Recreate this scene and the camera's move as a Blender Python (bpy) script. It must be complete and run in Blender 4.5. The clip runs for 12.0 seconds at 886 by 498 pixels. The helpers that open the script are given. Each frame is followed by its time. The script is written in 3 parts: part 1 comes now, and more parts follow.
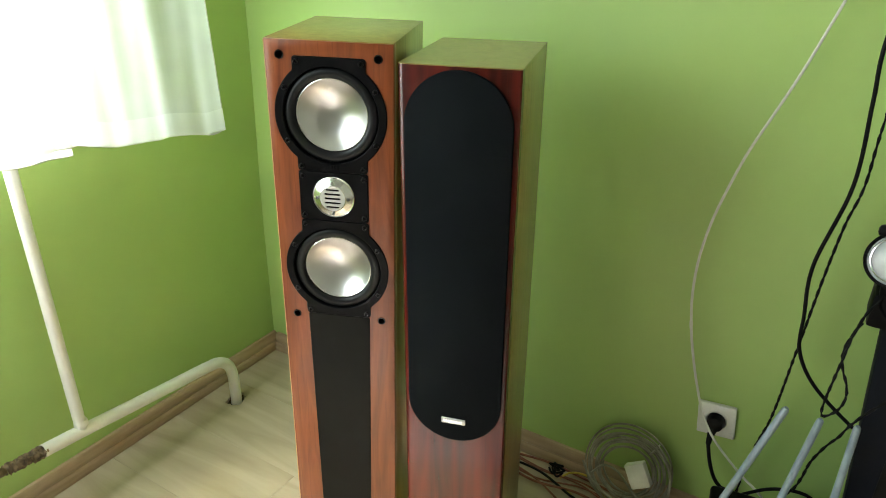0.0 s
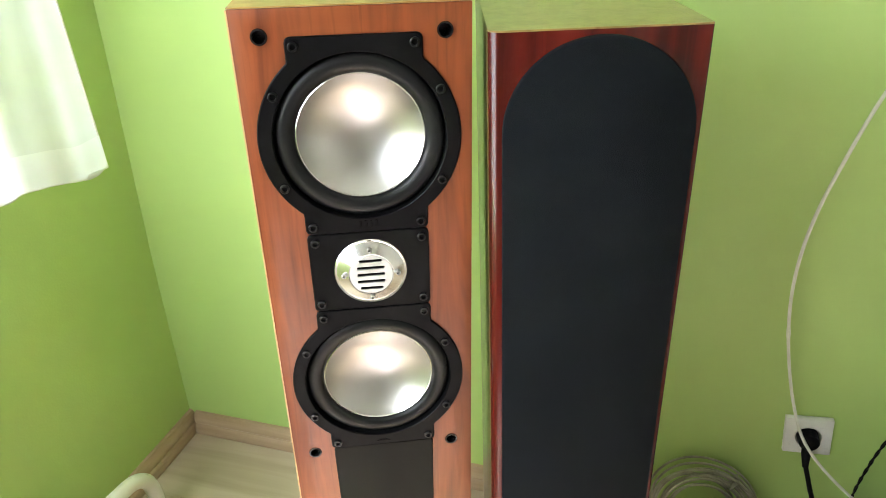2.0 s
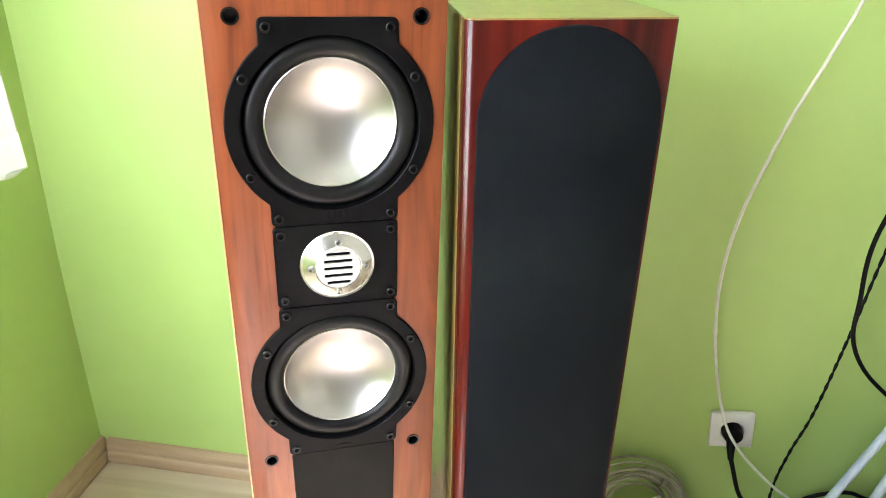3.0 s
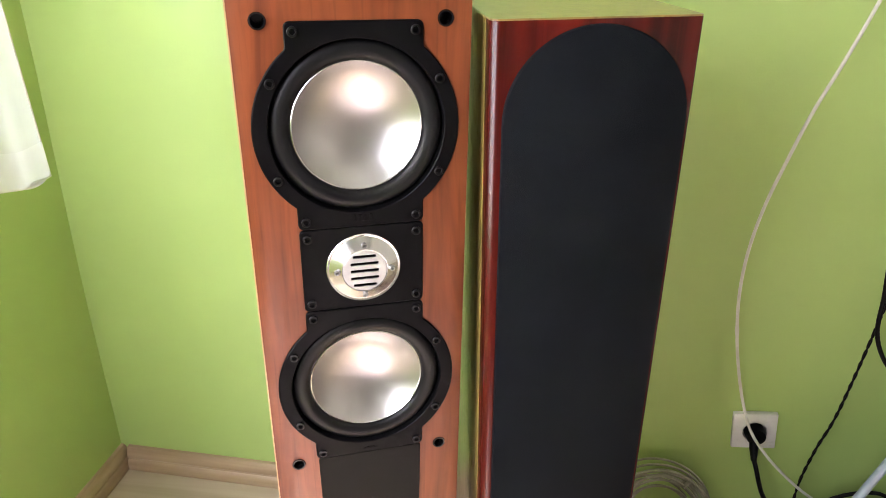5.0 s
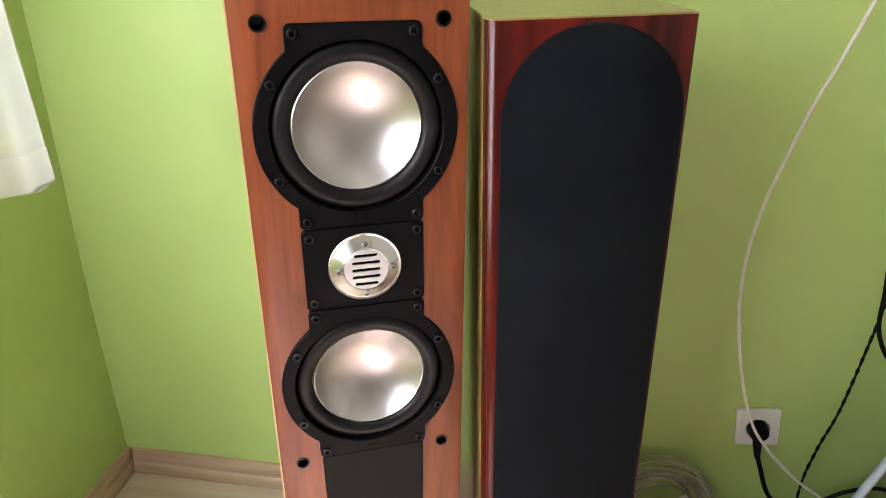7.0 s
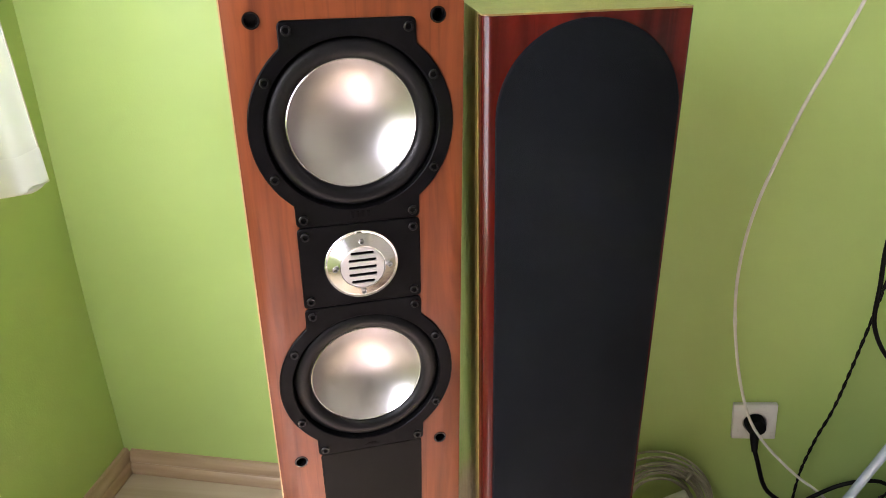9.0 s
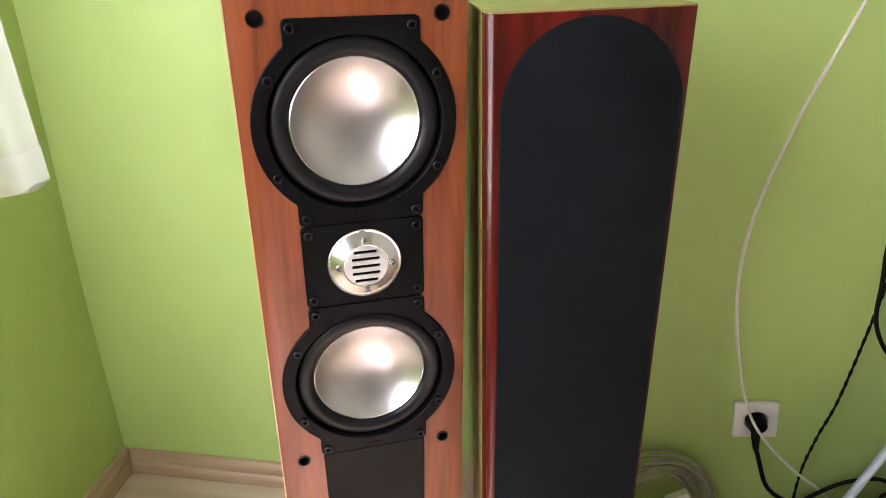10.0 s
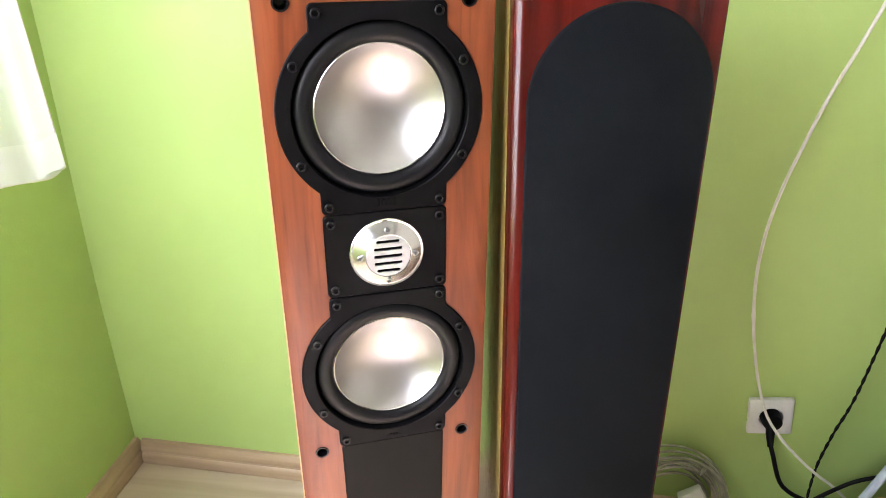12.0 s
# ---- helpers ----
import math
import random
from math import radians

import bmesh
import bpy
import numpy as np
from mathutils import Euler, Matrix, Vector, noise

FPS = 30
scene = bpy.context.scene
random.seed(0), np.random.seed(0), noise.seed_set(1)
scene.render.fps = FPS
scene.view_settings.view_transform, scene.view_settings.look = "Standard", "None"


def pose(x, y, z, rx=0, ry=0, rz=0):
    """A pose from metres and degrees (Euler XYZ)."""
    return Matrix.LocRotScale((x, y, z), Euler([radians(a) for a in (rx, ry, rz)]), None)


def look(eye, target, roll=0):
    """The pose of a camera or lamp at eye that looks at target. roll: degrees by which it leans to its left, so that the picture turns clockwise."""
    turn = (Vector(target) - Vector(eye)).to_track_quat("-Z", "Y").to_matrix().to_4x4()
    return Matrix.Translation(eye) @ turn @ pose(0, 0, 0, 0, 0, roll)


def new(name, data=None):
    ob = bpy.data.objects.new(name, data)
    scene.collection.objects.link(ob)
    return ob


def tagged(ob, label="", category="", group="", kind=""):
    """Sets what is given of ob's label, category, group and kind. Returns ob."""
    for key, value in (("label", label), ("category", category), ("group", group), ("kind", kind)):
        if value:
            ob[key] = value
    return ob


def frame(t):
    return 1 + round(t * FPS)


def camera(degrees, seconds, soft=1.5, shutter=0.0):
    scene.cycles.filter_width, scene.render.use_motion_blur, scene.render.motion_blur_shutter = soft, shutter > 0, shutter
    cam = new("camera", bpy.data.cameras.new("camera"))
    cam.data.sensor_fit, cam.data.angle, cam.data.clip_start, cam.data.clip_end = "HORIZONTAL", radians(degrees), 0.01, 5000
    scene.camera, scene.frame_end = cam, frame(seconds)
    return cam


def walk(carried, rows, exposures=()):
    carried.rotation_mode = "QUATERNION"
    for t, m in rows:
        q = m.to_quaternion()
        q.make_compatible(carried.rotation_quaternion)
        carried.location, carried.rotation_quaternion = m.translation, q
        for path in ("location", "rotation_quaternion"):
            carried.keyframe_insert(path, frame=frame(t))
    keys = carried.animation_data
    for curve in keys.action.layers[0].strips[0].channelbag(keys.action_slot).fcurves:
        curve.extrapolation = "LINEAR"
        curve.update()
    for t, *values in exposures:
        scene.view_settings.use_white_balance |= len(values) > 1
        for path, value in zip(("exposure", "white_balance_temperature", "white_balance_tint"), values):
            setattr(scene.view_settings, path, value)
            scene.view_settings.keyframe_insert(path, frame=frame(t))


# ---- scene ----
cam = camera(65.1, 12.0, 0.5, 0.12)
PATH = [
    (0, (0.026, 0.059, 1.208), (-0.901, 1.608, 0.348), 1.2),
    (0.3, (-0.094, 0.117, 1.201), (-0.897, 1.722, 0.317), 0.3),
    (0.5, (-0.178, 0.168, 1.188), (-0.837, 1.824, 0.28), 0.4),
    (0.7, (-0.23, 0.207, 1.177), (-0.868, 1.859, 0.247), 0.4),
    (1, (-0.294, 0.262, 1.155), (-0.949, 1.891, 0.198), -0.9),
    (1.5, (-0.358, 0.318, 1.14), (-0.992, 1.964, 0.198), -0.6),
    (2, (-0.404, 0.314, 1.133), (-0.914, 2.005, 0.194), -1.6),
    (2.5, (-0.441, 0.304, 1.118), (-0.744, 2.071, 0.231), 1.3),
    (3, (-0.459, 0.296, 1.105), (-0.708, 2.075, 0.225), 1.7),
    (3.5, (-0.465, 0.293, 1.104), (-0.721, 2.078, 0.238), 1.3),
    (5.5, (-0.473, 0.291, 1.101), (-0.757, 2.071, 0.236), 0.2),
    (6, (-0.47, 0.288, 1.101), (-0.758, 2.068, 0.236), -0.1),
    (6.5, (-0.469, 0.287, 1.102), (-0.754, 2.068, 0.237), -0.1),
    (7, (-0.469, 0.286, 1.101), (-0.757, 2.068, 0.241), -0.2),
    (9, (-0.47, 0.286, 1.099), (-0.745, 2.069, 0.235), -0.6),
    (9.5, (-0.473, 0.288, 1.099), (-0.747, 2.072, 0.237), -0.4),
    (10, (-0.474, 0.287, 1.099), (-0.746, 2.068, 0.23), -0.6),
    (10.5, (-0.475, 0.286, 1.098), (-0.751, 2.067, 0.23), -0.6),
    (11, (-0.478, 0.287, 1.095), (-0.757, 2.063, 0.219), -0.6),
    (11.5, (-0.484, 0.288, 1.093), (-0.757, 2.063, 0.213), -0.3),
    (12, (-0.491, 0.29, 1.092), (-0.775, 2.062, 0.21), -0.3),
]
EXPOSURES = [(0.0, 0.61, 6500, 2), (0.5, 0.89, 6500, 5), (1.0, 1.23, 6500, 7), (1.5, 1.08, 6500, 7), (2.0, 1.20, 6400, 12), (2.5, 1.38, 6400, 13), (3.0, 1.55, 6250, 16), (3.5, 1.56, 6250, 17),
             (5.5, 0.94, 6600, 29), (6.0, 0.84, 6600, 29), (6.5, 0.81, 6600, 29), (7.0, 0.84, 6600, 29), (9.0, 0.86, 6600, 29), (9.5, 0.89, 6600, 29), (10.5, 0.94, 6600, 29), (11.0, 1.09, 6600, 28), (11.5, 1.21, 6500, 27), (12.0, 1.40, 6350, 26)]
LIFT = 0.90
walk(cam, [(t, look(eye, target, roll)) for t, eye, target, roll in PATH], [(t, ev + LIFT, k, tint) for t, ev, k, tint in EXPOSURES])

# ---- world and light ----
world = bpy.data.worlds.new("world")
scene.world = world
world.use_nodes = True
wn = world.node_tree
sky = wn.nodes.new("ShaderNodeTexSky")
sky.sky_type, sky.sun_disc = "NISHITA", False
sky.sun_elevation, sky.sun_rotation = radians(46.5), radians(270)
wn.nodes["Background"].inputs[1].default_value = 0.12
wn.links.new(sky.outputs[0], wn.nodes["Background"].inputs[0])


def area_lamp(name, m, w, h, watts, colour):
    d = bpy.data.lights.new(name, "AREA")
    d.shape, d.size, d.size_y, d.energy, d.color = "RECTANGLE", w, h, watts, colour
    ob = new(name, d)
    ob.matrix_world = m
    return ob


# daylight in the opening of the window, behind the curtain
area_lamp("window_daylight", look((-1.36, -0.15, 1.28), (0.5, 0.75, 0.20)), 1.30, 0.98, 14.5, (0.86, 0.94, 1.0))
sun_data = bpy.data.lights.new("sun", "SUN")
sun_data.energy, sun_data.angle, sun_data.color = 5.0, radians(0.6), (1.0, 0.93, 0.86)
sun = new("sun", sun_data)
sun.matrix_world = look((-3.0, 0.0, 3.2), (-3.0 + 1.42, 0.05, 3.2 - 1.50))

# ---- materials ----
MATS = {}


def mat(name, c1, c2=None, rough=0.5, metal=0.0, scale=8.0, stretch=(1, 1, 1), bump=0.0, bump_scale=120.0, coat=0.0,
        detail=4.0, rough_var=0.08, coat_rough=0.12, low=0.35, high=0.65, spec=0.5, distortion=0.0, island=False, waves=0.0, wave_scale=5.0, flecks=0.0, fleck_stretch=(60, 60, 2.2)):
    """A principled surface whose colour wanders between c1 and c2, with a second, finer scale in gloss and relief."""
    m = bpy.data.materials.new(name)
    m.use_nodes = True
    n, l = m.node_tree.nodes, m.node_tree.links
    b = n["Principled BSDF"]
    b.inputs["Metallic"].default_value = metal
    b.inputs["Coat Weight"].default_value = coat
    b.inputs["Coat Roughness"].default_value = coat_rough
    b.inputs["Specular IOR Level"].default_value = spec
    tc = n.new("ShaderNodeTexCoord")
    mp = n.new("ShaderNodeMapping")
    mp.inputs["Scale"].default_value = stretch
    l.new(tc.outputs["Object"], mp.inputs[0])
    if island:
        info = n.new("ShaderNodeObjectInfo")
        mul = n.new("ShaderNodeMath")
        mul.operation = "MULTIPLY"
        mul.inputs[1].default_value = 37.0
        l.new(info.outputs["Random"], mul.inputs[0])
        comb = n.new("ShaderNodeCombineXYZ")
        for i in range(3):
            l.new(mul.outputs[0], comb.inputs[i])
        l.new(comb.outputs[0], mp.inputs["Location"])
    t1 = n.new("ShaderNodeTexNoise")
    t1.inputs["Scale"].default_value, t1.inputs["Detail"].default_value = scale, detail
    t1.inputs["Distortion"].default_value = distortion
    l.new(mp.outputs[0], t1.inputs["Vector"])
    ramp = n.new("ShaderNodeValToRGB")
    ramp.color_ramp.elements[0].position, ramp.color_ramp.elements[1].position = low, high
    ramp.color_ramp.elements[0].color = (*c1, 1)
    ramp.color_ramp.elements[1].color = (*(c2 or c1), 1)
    l.new(t1.outputs["Fac"], ramp.inputs[0])
    colour = ramp.outputs[0]
    if flecks:
        mp2, t4, r4, mix = n.new("ShaderNodeMapping"), n.new("ShaderNodeTexNoise"), n.new("ShaderNodeMapRange"), n.new("ShaderNodeMix")
        mp2.inputs["Scale"].default_value = fleck_stretch
        t4.inputs["Scale"].default_value, t4.inputs["Detail"].default_value = 4.0, 3.0
        r4.inputs["From Min"].default_value, r4.inputs["From Max"].default_value = 0.44, 0.30
        r4.inputs["To Max"].default_value = flecks
        mix.data_type, mix.blend_type = "RGBA", "MULTIPLY"
        mix.inputs["B"].default_value = (0.30, 0.22, 0.18, 1)
        l.new(tc.outputs["Object"], mp2.inputs[0])
        l.new(mp2.outputs[0], t4.inputs["Vector"])
        l.new(t4.outputs["Fac"], r4.inputs["Value"])
        l.new(r4.outputs[0], mix.inputs["Factor"])
        l.new(colour, mix.inputs["A"])
        colour = mix.outputs["Result"]
    l.new(colour, b.inputs["Base Color"])
    t2 = n.new("ShaderNodeTexNoise")
    t2.inputs["Scale"].default_value, t2.inputs["Detail"].default_value = bump_scale, 3.0
    l.new(mp.outputs[0], t2.inputs["Vector"])
    mr = n.new("ShaderNodeMapRange")
    mr.inputs["To Min"].default_value, mr.inputs["To Max"].default_value = max(0.02, rough - rough_var), rough + rough_var
    l.new(t2.outputs["Fac"], mr.inputs["Value"])
    l.new(mr.outputs[0], b.inputs["Roughness"])
    if bump:
        bp = n.new("ShaderNodeBump")
        bp.inputs["Strength"].default_value, bp.inputs["Distance"].default_value = bump, 0.001
        l.new(t2.outputs["Fac"], bp.inputs["Height"])
        l.new(bp.outputs[0], b.inputs["Normal"])
        if waves:
            t3, b3 = n.new("ShaderNodeTexNoise"), n.new("ShaderNodeBump")
            t3.inputs["Scale"].default_value, t3.inputs["Detail"].default_value = wave_scale, 2.0
            b3.inputs["Strength"].default_value, b3.inputs["Distance"].default_value = 1.0, waves
            l.new(mp.outputs[0], t3.inputs["Vector"])
            l.new(t3.outputs["Fac"], b3.inputs["Height"])
            l.new(b3.outputs[0], bp.inputs["Normal"])
    MATS[name] = m
    return m


wall_paint = mat("green_wall_paint", (0.385, 0.545, 0.160), (0.425, 0.590, 0.185), 0.5, scale=1.6, bump=0.2, bump_scale=260, low=0.3, high=0.7, waves=0.016, wave_scale=3.2)
beige_bounce = mat("beige_bounce_wall", (0.50, 0.475, 0.45), (0.56, 0.53, 0.505), 0.6, scale=1.6, bump=0.25, bump_scale=260)
cream_bounce = mat("cream_bounce_wall", (0.62, 0.585, 0.54), (0.68, 0.64, 0.595), 0.6, scale=1.6, bump=0.25, bump_scale=260)
white_paint = mat("white_ceiling_paint", (0.78, 0.78, 0.75), (0.82, 0.82, 0.80), 0.7, scale=2.0, bump=0.2, bump_scale=200)
laminate = mat("oak_laminate", (0.41, 0.315, 0.205), (0.58, 0.48, 0.355), 0.36, scale=2.6, stretch=(0.8, 5.5, 5.5), bump=0.08, bump_scale=40, detail=5, distortion=1.3, low=0.28, high=0.72, island=True)
skirting = mat("oak_skirting_laminate", (0.36, 0.243, 0.145), (0.50, 0.365, 0.235), 0.35, scale=2.5, stretch=(1.2, 1.2, 26), bump=0.08, bump_scale=30, detail=5, low=0.3, high=0.7)
cherry = mat("cherry_veneer", (0.145, 0.0315, 0.0100), (0.258, 0.066, 0.0205), 0.34, scale=4.2, stretch=(8, 8, 0.75), bump=0.05, bump_scale=30, detail=8, distortion=1.9, low=0.28, high=0.60, coat=0.10, spec=0.4, flecks=0.35)
edge_glint = mat("pale_edge_highlight", (0.60, 0.36, 0.16), (0.68, 0.44, 0.22), 0.4, scale=20)
cabinet_foil = mat("brown_wood_foil", (0.205, 0.130, 0.041), (0.285, 0.192, 0.062), 0.30, scale=2.6, stretch=(26, 26, 1.6), bump=0.03, bump_scale=26, detail=8, distortion=1.0, low=0.3, high=0.6, coat=0.45, coat_rough=0.13, flecks=0.35, fleck_stretch=(70, 70, 3))
tan_foil = mat("tan_cherry_foil", (0.27, 0.150, 0.044), (0.39, 0.235, 0.075), 0.32, scale=2.6, stretch=(18, 18, 1.3), bump=0.06, bump_scale=26, detail=6, distortion=0.9, low=0.3, high=0.7, coat=0.6, coat_rough=0.14)
mahogany = mat("mahogany_lacquer", (0.034, 0.0026, 0.0016), (0.120, 0.0090, 0.0048), 0.24, rough_var=0.015, scale=2.2, stretch=(16, 16, 0.8), detail=6, distortion=0.8, low=0.35, high=0.62, spec=0.32, coat=0.25, coat_rough=0.12)
black_plastic = mat("black_moulded_plastic", (0.0026, 0.0026, 0.003), (0.0042, 0.0042, 0.0047), 0.42, spec=0.09, scale=30, bump=0.12, bump_scale=900)
slate = mat("dark_grey_panel", (0.0062, 0.0057, 0.0050), (0.0092, 0.0084, 0.0074), 0.6, spec=0.14, scale=10, bump=0.15, bump_scale=1200)
rubber = mat("black_rubber", (0.004, 0.0042, 0.0048), (0.007, 0.0072, 0.008), 0.42, spec=0.28, scale=20, bump=0.05, bump_scale=500)
gap_black = mat("black_recess", (0.003, 0.003, 0.003), None, 0.8, spec=0.08)
gloss_black = mat("glossy_black_plastic", (0.004, 0.004, 0.0042), (0.006, 0.006, 0.0062), 0.18, spec=0.5, scale=30)
cone_metal = mat("satin_aluminium", (0.60, 0.58, 0.585), (0.64, 0.625, 0.63), 0.31, metal=1.0, scale=4, rough_var=0.01)
rim_metal = mat("bright_aluminium", (0.85, 0.84, 0.82), (0.9, 0.9, 0.88), 0.2, metal=1.0, scale=30, rough_var=0.05)
chrome = mat("turned_chrome", (0.82, 0.82, 0.82), (0.90, 0.90, 0.90), 0.20, metal=1.0, scale=60, rough_var=0.05, bump=0.03, bump_scale=1500)
silver_grille = mat("silver_painted_steel", (0.58, 0.57, 0.57), (0.64, 0.63, 0.63), 0.40, metal=0.6, scale=60, bump=0.05, bump_scale=900)
screw_metal = mat("blackened_steel", (0.004, 0.004, 0.004), (0.010, 0.010, 0.010), 0.30, metal=0.0, scale=200, spec=0.35)
grille_cloth = mat("black_grille_cloth", (0.0050, 0.0062, 0.0078), (0.0060, 0.0074, 0.0092), 0.9, scale=14, bump=0.6, bump_scale=1600, spec=0.08)
pipe_enamel = mat("white_radiator_enamel", (0.74, 0.71, 0.64), (0.82, 0.80, 0.75), 0.3, scale=14, bump=0.2, bump_scale=60, low=0.3)
hemp = mat("rusty_hemp_thread", (0.05, 0.03, 0.015), (0.22, 0.15, 0.08), 0.8, scale=90, bump=0.9, bump_scale=260)
brass = mat("tarnished_brass", (0.16, 0.11, 0.05), (0.34, 0.25, 0.12), 0.45, metal=0.8, scale=60, bump=0.3, bump_scale=200)
socket_plastic = mat("white_socket_plastic", (0.70, 0.70, 0.66), (0.76, 0.76, 0.73), 0.3, scale=20)
cord_white = mat("white_cord_pvc", (0.62, 0.61, 0.55), (0.70, 0.69, 0.64), 0.42, scale=40)
cord_grey = mat("grey_network_cable_pvc", (0.25, 0.235, 0.175), (0.40, 0.38, 0.295), 0.45, scale=30)
cord_black = mat("black_cord_pvc", (0.003, 0.003, 0.0032), (0.006, 0.006, 0.0064), 0.45, spec=0.12, scale=40)
cord_red = mat("copper_red_wire", (0.20, 0.055, 0.032), (0.33, 0.12, 0.07), 0.4, scale=60)
cord_yellow = mat("yellow_wire", (0.55, 0.40, 0.03), (0.66, 0.52, 0.08), 0.4, scale=60)
antenna_grey = mat("pale_grey_plastic", (0.23, 0.29, 0.345), (0.30, 0.365, 0.42), 0.4, scale=30)
navy_black = mat("blue_black_lacquer", (0.0035, 0.0048, 0.0095), (0.006, 0.0075, 0.014), 0.55, spec=0.14, scale=6, bump=0.05, bump_scale=300)
lamp_white = mat("white_lamp_diffuser", (0.50, 0.52, 0.55), (0.58, 0.60, 0.63), 0.25, scale=20)
splinter = mat("broken_laminate_core", (0.04, 0.025, 0.012), (0.12, 0.075, 0.035), 0.9, scale=60, bump=0.8, bump_scale=200)
frame_white = mat("white_window_frame", (0.78, 0.78, 0.76), (0.82, 0.82, 0.81), 0.35, scale=10)


def sheer_material(name, low, high):
    m = bpy.data.materials.new(name)
    m.use_nodes = True
    n, l = m.node_tree.nodes, m.node_tree.links
    n.remove(n["Principled BSDF"])
    out = n["Material Output"]
    tr, tl, df = n.new("ShaderNodeBsdfTransparent"), n.new("ShaderNodeBsdfTranslucent"), n.new("ShaderNodeBsdfDiffuse")
    tl.inputs[0].default_value = (0.76, 0.78, 0.76, 1)
    df.inputs[0].default_value = (0.86, 0.87, 0.85, 1)
    a, b = n.new("ShaderNodeMixShader"), n.new("ShaderNodeMixShader")
    a.inputs[0].default_value = 0.35
    l.new(tl.outputs[0], a.inputs[1])
    l.new(df.outputs[0], a.inputs[2])
    tc, no, mr = n.new("ShaderNodeTexCoord"), n.new("ShaderNodeTexNoise"), n.new("ShaderNodeMapRange")
    no.inputs["Scale"].default_value, no.inputs["Detail"].default_value = 11, 4
    mr.inputs["To Min"].default_value, mr.inputs["To Max"].default_value = low, high
    l.new(tc.outputs["Object"], no.inputs["Vector"])
    l.new(no.outputs["Fac"], mr.inputs["Value"])
    l.new(mr.outputs[0], b.inputs[0])
    l.new(tr.outputs[0], b.inputs[1])
    l.new(a.outputs[0], b.inputs[2])
    l.new(b.outputs[0], out.inputs[0])
    return m


def glass_material():
    m = bpy.data.materials.new("window_glass")
    m.use_nodes = True
    b = m.node_tree.nodes["Principled BSDF"]
    b.inputs["Transmission Weight"].default_value = 1.0
    b.inputs["Roughness"].default_value = 0.0
    b.inputs["IOR"].default_value = 1.45
    return m


sheer = sheer_material("white_sheer_voile", 0.62, 0.78)
double_voile = sheer_material("doubled_white_voile", 0.72, 0.86)
window_glass = glass_material()

# ---- mesh helpers ----


def finish(name, bm, material, smooth=True, angle=35):
    bmesh.ops.recalc_face_normals(bm, faces=bm.faces)
    me = bpy.data.meshes.new(name)
    if smooth:
        for f in bm.faces:
            f.smooth = True
        lim = radians(angle)
        for e in bm.edges:
            if len(e.link_faces) == 2 and e.calc_face_angle(0) > lim:
                e.smooth = False
    bm.to_mesh(me)
    bm.free()
    me.materials.append(material)
    return me


def part(name, bm, material, parent=None, label="", m=None, smooth=True):
    ob = new(name, finish(name, bm, material, smooth))
    if parent:
        ob.parent = parent
    if m is not None:
        ob.matrix_basis = m
    if label:
        ob["label"] = label
    return ob


def shared(name, mesh, parent, m):
    ob = new(name, mesh)
    ob.parent = parent
    ob.matrix_basis = m
    return ob


def empty(name, m):
    ob = new(name)
    ob.matrix_world = m
    ob.empty_display_size = 0.05
    return ob


def box(x0, x1, y0, y1, z0, z1, bevel=0.0, seg=2, bm=None):
    bm = bm or bmesh.new()
    r = bmesh.ops.create_cube(bm, size=1.0)
    for v in r["verts"]:
        v.co = Vector(((x0 + x1) / 2 + v.co.x * (x1 - x0), (y0 + y1) / 2 + v.co.y * (y1 - y0), (z0 + z1) / 2 + v.co.z * (z1 - z0)))
    if bevel:
        es = list({e for v in r["verts"] for e in v.link_edges})
        bmesh.ops.bevel(bm, geom=es, offset=bevel, segments=seg, profile=0.5, affect="EDGES")
    return bm


def lathe(profile, n=64, bm=None, close=False):
    """Turns (radius, y) pairs about the y axis; front is -y."""
    bm = bm or bmesh.new()
    rings = []
    for r, y in profile:
        if r < 1e-6:
            rings.append([bm.verts.new((0, y, 0))])
        else:
            rings.append([bm.verts.new((r * math.cos(2 * math.pi * i / n), y, r * math.sin(2 * math.pi * i / n))) for i in range(n)])
    for a, b in zip(rings, rings[1:]):
        for i in range(n):
            j = (i + 1) % n
            if len(a) == 1:
                bm.faces.new((a[0], b[i], b[j]))
            elif len(b) == 1:
                bm.faces.new((a[i], a[j], b[0]))
            else:
                bm.faces.new((a[i], a[j], b[j], b[i]))
    return bm


def loops(rings, bm=None, cap_first=False, cap_last=False):
    """Bridges equal closed rings of points."""
    bm = bm or bmesh.new()
    vs = [[bm.verts.new(p) for p in ring] for ring in rings]
    n = len(vs[0])
    for a, b in zip(vs, vs[1:]):
        for i in range(n):
            j = (i + 1) % n
            bm.faces.new((a[i], a[j], b[j], b[i]))
    if cap_first:
        bm.faces.new(vs[0])
    if cap_last:
        bm.faces.new(vs[-1])
    return bm


def spline(points, step=0.012):
    """Catmull-Rom samples through the points."""
    p = [Vector(q) for q in points]
    p = [2 * p[0] - p[1]] + p + [2 * p[-1] - p[-2]]
    out = []
    for a, b, c, d in zip(p, p[1:], p[2:], p[3:]):
        n = max(2, int((c - b).length / step))
        for i in range(n):
            t = i / n
            out.append(0.5 * (2 * b + (c - a) * t + (2 * a - 5 * b + 4 * c - d) * t * t + (3 * b - a - 3 * c + d) * t ** 3))
    out.append(p[-2])
    return out


